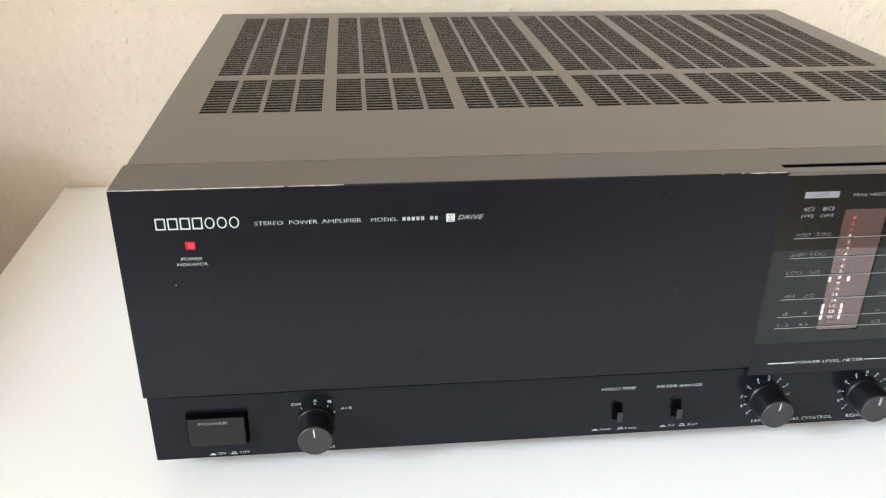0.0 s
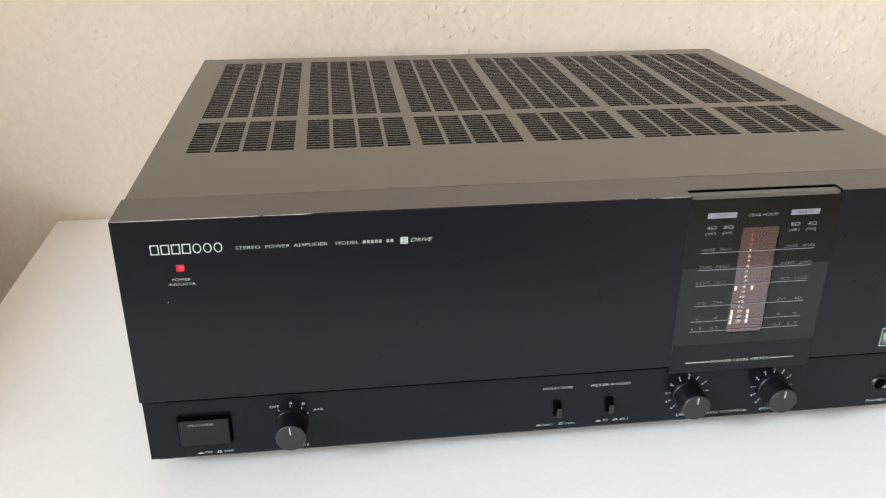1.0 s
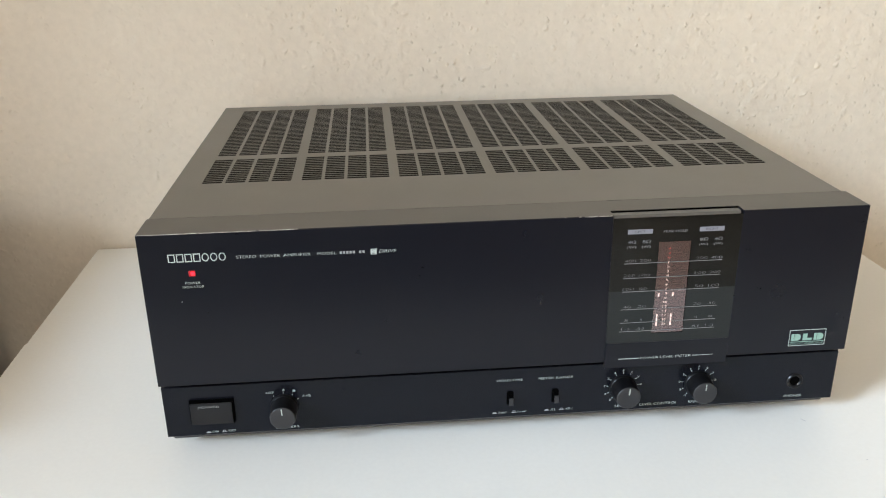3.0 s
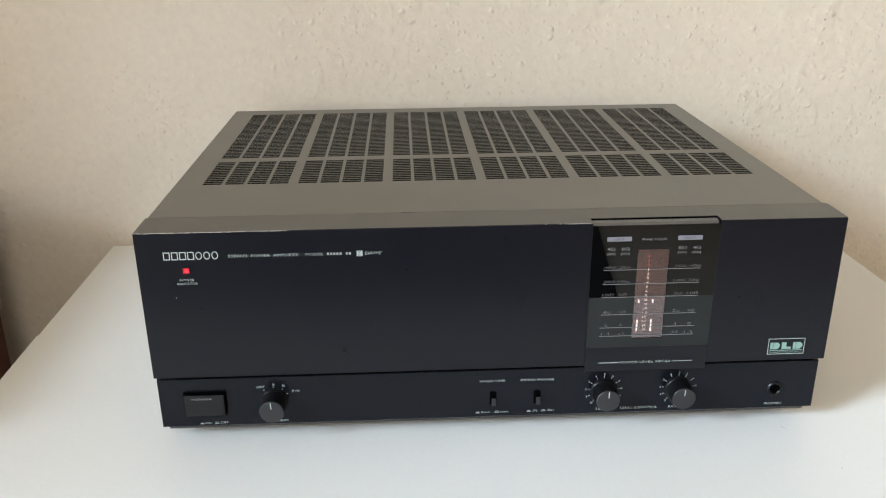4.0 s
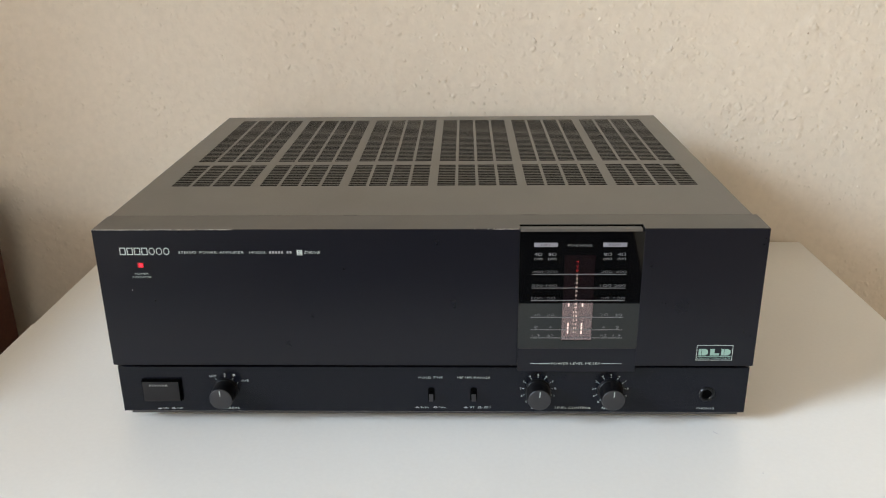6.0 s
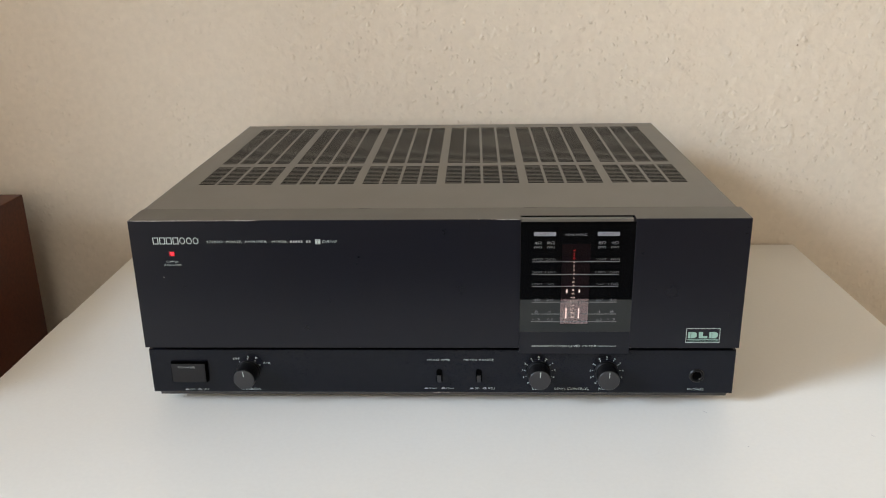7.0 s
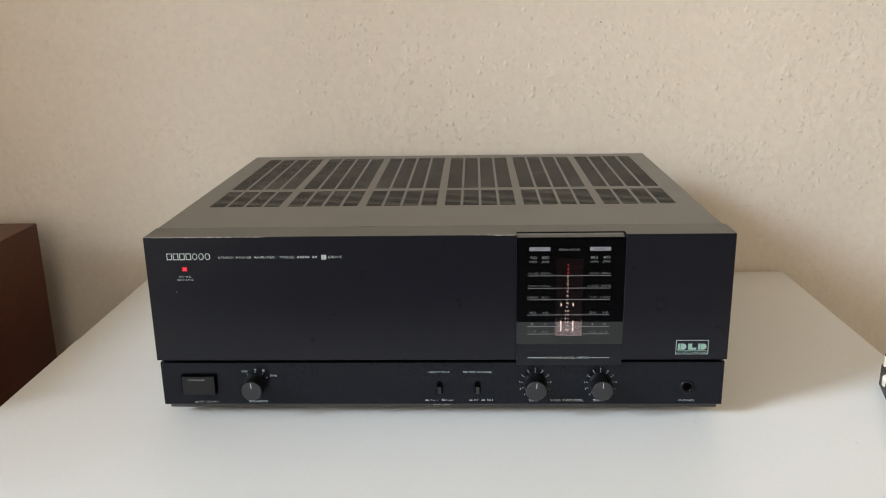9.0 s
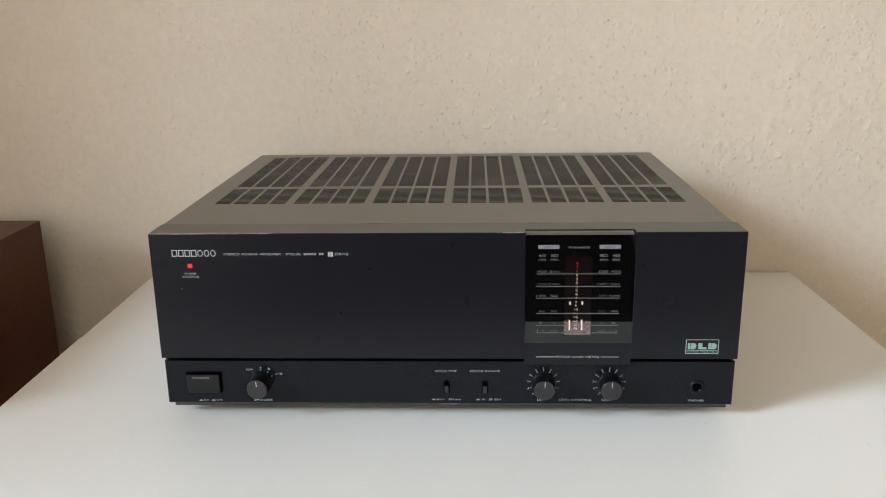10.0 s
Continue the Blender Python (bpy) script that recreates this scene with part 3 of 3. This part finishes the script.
def badge():
    x0, x1, z0, z1 = 0.1807, 0.2051, 0.0580, 0.0695
    t = 0.00035
    bm = bmesh.new()
    for q in ((x0, x1, z1 - t, z1), (x0, x1, z0, z0 + t), (x0, x0 + t, z0 + t, z1 - t), (x1 - t, x1, z0 + t, z1 - t)):
        box(q[0], q[1], FY - 0.00012, FY + 0.00005, q[2], q[3], bm=bm)
    holder = part("badge", bm, M_INK, fascia, "mint green badge in a thin pale frame")
    bm = bmesh.new()
    za, zb = 0.0617, 0.0666
    for cx in (0.0, 0.0152):
        a = x0 + 0.0015 + cx
        box(a, a + 0.0018, FY - 0.00012, FY + 0.00005, za, zb, bm=bm)
        pts = [(a + 0.0021, za), (a + 0.0045, za), (a + 0.0060, za + 0.0010), (a + 0.0064, (za + zb) / 2), (a + 0.0060, zb - 0.0010), (a + 0.0045, zb), (a + 0.0021, zb)]
        prism(pts, FY - 0.00012, FY + 0.00005, bm=bm)
    a = x0 + 0.0092
    box(a, a + 0.0030, FY - 0.00012, FY + 0.00005, za, zb, bm=bm)
    box(a + 0.0030, a + 0.0062, FY - 0.00012, FY + 0.00005, za, za + 0.0016, bm=bm)
    part("badge_shape", bm, M_MINT, holder)
    bars([(x0 + 0.001, x1 - 0.001, 0.0606, 0.0610)], FY, M_MINT, holder)
    lettering("DYNAMIC LINEAR DRIVE", (x0 + x1) / 2, 0.0595, FY, 0.0011, 0.0222, M_MINT, holder, thin=-0.006)


badge()

# prints on the control panel
for text, x, z, h, w in (("OFF", -0.1539, 0.0411, 0.0016, 0.0050), ("A", -0.1453, 0.0427, 0.0016, 0.0017), ("B", -0.1386, 0.0418, 0.0016, 0.0017), ("A+B", -0.1311, 0.0376, 0.0016, 0.0052),
                         ("SPEAKERS", -0.1448, 0.0152, 0.0017, 0.0150), ("HOLD TIME", -0.0002, 0.0403, 0.0016, 0.0168), ("METER RANGE", 0.0300, 0.0403, 0.0016, 0.0226),
                         ("LEFT", 0.0742, 0.0162, 0.0018, 0.0070), ("LEVEL CONTROL", 0.1003, 0.0162, 0.0018, 0.0255), ("RIGHT", 0.1248, 0.0162, 0.0018, 0.0082), ("PHONES", 0.1932, 0.0161, 0.0017, 0.0120),
                         ("ON", -0.1905, 0.0150, 0.0014, 0.0036), ("OFF", -0.1798, 0.0150, 0.0014, 0.0048), ("3sec", -0.0048, 0.0164, 0.0014, 0.0058), ("1sec", 0.0082, 0.0164, 0.0014, 0.0056),
                         ("X1", 0.0287, 0.0164, 0.0016, 0.0030), ("X0.1", 0.0395, 0.0164, 0.0016, 0.0048)):
    lettering(text, x, z, PY, h, w, M_INK, panel)
for x, kind in ((-0.1946, 0), (-0.1848, 1), (-0.0100, 0), (0.0030, 1), (0.0246, 0), (0.0345, 1)):
    if kind:
        rows = [(x - 0.0016, x + 0.0016, 0.0157, 0.0160), (x - 0.0009, x - 0.0006, 0.0160, 0.0171), (x + 0.0006, x + 0.0009, 0.0160, 0.0171), (x - 0.0006, x + 0.0006, 0.0168, 0.0171)]
    else:
        rows = [(x - 0.0016, x + 0.0016, 0.0157, 0.0160), (x - 0.0009, x + 0.0009, 0.0160, 0.0167)]
    dz = -0.0015 if x < -0.1 else 0.0
    bars([(a, b, c + dz, d + dz) for a, b, c, d in rows], PY, M_FADED, panel, "switch_sign")


def knob(cx, cz, pointer_turn, label):
    y = PY
    k = part("knob", lathe([(0.0, y), (0.0090, y), (0.0090, y - 0.0017), (0.0088, y - 0.0022), (0.0085, y - 0.0025), (0.0081, y - 0.0130), (0.0078, y - 0.0138), (0.0, y - 0.0138)], cx, cz), M_BLACK, amp, label, smooth=True)
    part("knob_face", lathe([(0.0, y - 0.0137), (0.0078, y - 0.0137), (0.0078, y - 0.0141), (0.0075, y - 0.0144), (0.0, y - 0.0144)], cx, cz), M_CAP, k, "dark grey knob face", smooth=True)
    bm = box(cx - 0.00028, cx + 0.00028, y - 0.01455, y - 0.0144, cz + 0.0024, cz + 0.0068)
    bmesh.ops.rotate(bm, verts=bm.verts, cent=(cx, y, cz), matrix=Matrix.Rotation(radians(pointer_turn), 3, "Y"))
    part("pointer", bm, M_INK, k, "white pointer line")
    return k


knob(-0.1455, 0.0305, -3, "black speaker selector knob")
knob(0.0750, 0.0305, 4, "black level control knob")
knob(0.1257, 0.0305, 3, "black level control knob")
for cx in (0.0750, 0.1257):
    for n in range(11):
        a = radians(-140 + 28 * n)
        x, z = cx + 0.0122 * math.sin(a), 0.0305 + 0.0122 * math.cos(a)
        lettering(str(n), x, z, PY, 0.0014, 0.0006 if n == 1 else 0.0012 if n != 10 else 0.0020, M_INK, panel)
        bm = box(cx - 0.00016, cx + 0.00016, PY - 0.00012, PY + 0.00005, 0.0305 + 0.0097, 0.0305 + 0.0109)
        bmesh.ops.rotate(bm, verts=bm.verts, cent=(cx, PY, 0.0305), matrix=Matrix.Rotation(a, 3, "Y"))
        part("scale_mark", bm, M_INK, panel)
for a in (-38, 0, 34, 60):
    bm = box(-0.1455 - 0.00018, -0.1455 + 0.00018, PY - 0.00012, PY + 0.00005, 0.0305 + 0.0098, 0.0305 + 0.0107)
    bmesh.ops.rotate(bm, verts=bm.verts, cent=(-0.1455, PY, 0.0305), matrix=Matrix.Rotation(radians(a), 3, "Y"))
    part("scale_mark", bm, M_INK, panel)

# power button, slide switches, headphone jack
# flat black plate paints the shade round the button
part("button_gap_shade", box(-0.2046, -0.1766, PY - 0.0002, PY + 0.0003, 0.0220, 0.0389), M_SHADE_AND_SIDES, panel)
button = part("power_button", box(-0.2041, -0.1771, PY - 0.0030, PY - 0.0002, 0.0224, 0.0385, 0.0001), M_SHADE_AND_SIDES, amp, "charcoal power push button")
part("button_face", box(-0.2036, -0.1780, PY - 0.0034, PY - 0.0030, 0.0226, 0.0378, 0.0001), M_BUTTON, button)
lettering("POWER", -0.1920, 0.0352, PY - 0.0034, 0.0015, 0.0132, M_FADED, button)
for cx, label in ((0.0002, "small hold time push switch"), (0.0300, "small meter range push switch")):
    arch = [(cx - 0.0023, 0.0222), (cx + 0.0023, 0.0222), (cx + 0.0023, 0.0308)] + [(cx + 0.0023 * math.cos(radians(a)), 0.0308 + 0.0016 * math.sin(radians(a))) for a in range(20, 180, 20)] + [(cx - 0.0023, 0.0308)]
    # no hole is cut; a black plate paints its shade
    part("switch_hole_shade", prism(arch, PY - 0.0002, PY + 0.0003), M_SHADE_AND_SIDES, panel)
    sw = part("push_switch", box(cx - 0.0014, cx + 0.0014, PY - 0.0046, PY - 0.0002, 0.0240, 0.0296, 0.0001), M_SHADE_AND_SIDES, amp, label)
    part("switch_face", box(cx - 0.0014, cx + 0.0014, PY - 0.0052, PY - 0.0046, 0.0240, 0.0296, 0.0002), M_CAP, sw)
jack = part("headphone_jack", lathe([(0.0034, PY - 0.0002), (0.0040, PY - 0.0012), (0.0050, PY - 0.0012), (0.0056, PY - 0.0004), (0.0056, PY)], 0.1931, 0.0276), M_BLACK, amp, "black headphone socket", smooth=True)
# black disc paints the socket's dark depth
part("socket_shade", lathe([(0.0, PY - 0.0002), (0.0036, PY - 0.0002), (0.0036, PY - 0.0001)], 0.1931, 0.0276), M_SHADE_AND_SIDES, jack)
part("contact", lathe([(0.0, PY - 0.0007), (0.0005, PY - 0.0006), (0.0006, PY - 0.0003)], 0.1953, 0.0250, 12), M_CHROME, jack, "bright contact", smooth=True)


# worn paint on the front edges
def edge_wear(x0, x1, z, y, drop):
    """One ragged sliver of bare metal along an edge."""
    bm = bmesh.new()
    n = max(3, int((x1 - x0) / 0.0005))
    at = [x0 + (x1 - x0) * i / n for i in range(n + 1)]
    deep = [drop * (0.12 + 0.9 * max(0.0, noise.noise(Vector((x * 260, z * 50, 3.0))) + 0.3)) * min(1.0, 0.25 * min(i, n - i) + 0.05) for i, x in enumerate(at)]
    up = [bm.verts.new((x, y - 0.00005, z - 0.0001)) for x in at]
    dn = [bm.verts.new((x, y - 0.00009, z - 0.00015 - d)) for x, d in zip(at, deep)]
    bk = [bm.verts.new((x, y + 0.0001 + 0.5 * d, z + 0.00005)) for x, d in zip(at, deep)]
    for i in range(n):
        bm.faces.new((dn[i], dn[i + 1], up[i + 1], up[i]))
        bm.faces.new((up[i], up[i + 1], bk[i + 1], bk[i]))
    part("edge_wear", bm, M_BARE, fascia, "paint worn through to bare metal")


for x0, x1 in ((-0.2197, -0.1846), (-0.1842, -0.1655), (-0.1652, -0.1512), (-0.1500, -0.1385), (-0.1383, -0.1275), (0.0298, 0.0308), (0.0385, 0.0400), (0.0420, 0.0500), (0.0505, 0.0590)):
    edge_wear(x0, x1, TOP, 0.0, 0.00028)
for x0, x1 in ((-0.010, -0.0085), (-0.006, 0.001), (0.002, 0.008)):
    edge_wear(x0, x1, 0.0085, 0.0150, 0.0005)
part("dust_speck", box(-0.1987, -0.1983, -0.0001, 0.00005, 0.1099, 0.1104), M_INK, fascia, "tiny pale speck of dust")
# a clump of dirt caught in the slots
bm = bmesh.new()
bmesh.ops.create_icosphere(bm, subdivisions=2, radius=0.0025, matrix=Matrix.Translation((0.1497, 0.2560, TOP)))
for v in bm.verts:
    v.co += 0.0011 * noise.noise_vector(v.co * 420)
    v.co.z = TOP + 0.4 * (v.co.z - TOP)
part("dirt", bm, M_DARK, amp, "dark clump of dirt caught in the slots", smooth=True)

# seam marks on the top
for x in (-0.0536, 0.0681):
    part("seam_notch", box(x - 0.0048, x + 0.0048, 0.0283, 0.0287, TOP - 0.001, TOP + 0.0001), M_DARK, cover)


# ---- small dark device at the edge of the sideboard ----
def small_device():
    thing = tagged(new("small_device"), "small dark grey box with a pale switch on the sideboard", "device")
    turn = Matrix.Translation((0.3714, 0.0702, 0.0)) @ Matrix.Rotation(radians(-15), 4, "Z")
    bm = box(0.0, 0.06, -0.08, 0.0, 0.0, 0.019, 0.0008)
    bmesh.ops.transform(bm, matrix=turn, verts=bm.verts)
    part("case", bm, M_PLATE, thing)
    bm = lathe([(0.0, -0.0025), (0.0022, -0.002), (0.0030, 0.0)], 0.0, 0.0, 20)
    bmesh.ops.transform(bm, matrix=turn @ Matrix.Translation((0.0, -0.021, 0.0125)) @ Matrix.Diagonal((1.0, 1.0, 1.9, 1.0)) @ Matrix.Rotation(radians(-90), 4, "Z"), verts=bm.verts)
    part("switch", bm, M_PALE, thing, "pale switch", smooth=True)
    bm = bmesh.new()
    bmesh.ops.create_cone(bm, cap_ends=True, segments=20, radius1=0.0027, radius2=0.0023, depth=0.009, matrix=turn @ Matrix.Translation((0.0032, -0.0045, 0.0234)))
    part("plug_collar", bm, M_PALE, thing, "yellowed white plug collar", smooth=True)
    bm = bmesh.new()
    bmesh.ops.create_cone(bm, cap_ends=True, segments=20, radius1=0.0021, radius2=0.0017, depth=0.006, matrix=turn @ Matrix.Translation((0.0032, -0.0045, 0.0308)))
    part("plug", bm, M_BLACK, thing, "black plug", smooth=True)


small_device()


# ---- faint marks on the lacquer ----
def scuff(x, y, length, turn, label):
    bm = bmesh.new()
    n = 6
    rim = []
    for i in range(2 * n):
        a = math.pi * i / n
        rim.append(bm.verts.new((length * 0.5 * math.cos(a), (0.00035 + 0.0002 * math.sin(3 * a)) * math.sin(a), 0.00012)))
    bm.faces.new(rim)
    bmesh.ops.transform(bm, matrix=Matrix.Translation((x, y, 0)) @ Matrix.Rotation(radians(turn), 4, "Z"), verts=bm.verts)
    return tagged(link_mesh("scuff_mark", bm, M_SCUFF), label, "mark", "scuffs on the sideboard", "structure")


for x, y, length, turn in ((0.2182, -0.0463, 0.0015, 20), (0.3104, -0.0313, 0.004, -60), (0.2003, 0.0008, 0.005, -50), (-0.3516, 0.0445, 0.0015, 10)):
    scuff(x, y, length, turn, "faint grey scuff on the white lacquer")


# ---- openings added in the west wall ----
def window(name, opening, label, posts):
    thing = tagged(new(name), label, "window", kind="structure")
    y0, y1, z0, z1 = opening
    x = WEST_X - 0.12
    w = 0.04
    for a in posts + [(y0 + w, y1 - w, z0, z0 + w), (y0 + w, y1 - w, z1 - w, z1)]:
        part("window_frame", box(x - 0.03, x + 0.03, a[0], a[1], a[2], a[3], 0.004), M_FRAME, thing)
    pane = part("pane", box(x - 0.003, x + 0.003, y0 + w, y1 - w, z0 + w, z1 - w), M_PANE, thing)
    pane.visible_shadow = False


window("west_opening", WIN, "unseen white framed opening letting daylight in, its shape made up", [(WIN[0], WIN[0] + 0.04, WIN[2], WIN[3]), (WIN[1] - 0.04, WIN[1], WIN[2], WIN[3])])
window("upper_opening", UPPER_GAP, "unseen white framed opening added to light the upper wall", [(UPPER_GAP[0] + 0.002, UPPER_GAP[0] + 0.04, UPPER_GAP[2], UPPER_GAP[3]), (UPPER_GAP[1] - 0.04, UPPER_GAP[1], UPPER_GAP[2], UPPER_GAP[3])])


# unseen opening and cloth, added only to house the fill lamp
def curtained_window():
    thing = tagged(new("added_opening_south"), "unseen curtained opening added to hold the warm fill lamp", "window", kind="structure")
    x0, x1, z0, z1 = FILL_GAP
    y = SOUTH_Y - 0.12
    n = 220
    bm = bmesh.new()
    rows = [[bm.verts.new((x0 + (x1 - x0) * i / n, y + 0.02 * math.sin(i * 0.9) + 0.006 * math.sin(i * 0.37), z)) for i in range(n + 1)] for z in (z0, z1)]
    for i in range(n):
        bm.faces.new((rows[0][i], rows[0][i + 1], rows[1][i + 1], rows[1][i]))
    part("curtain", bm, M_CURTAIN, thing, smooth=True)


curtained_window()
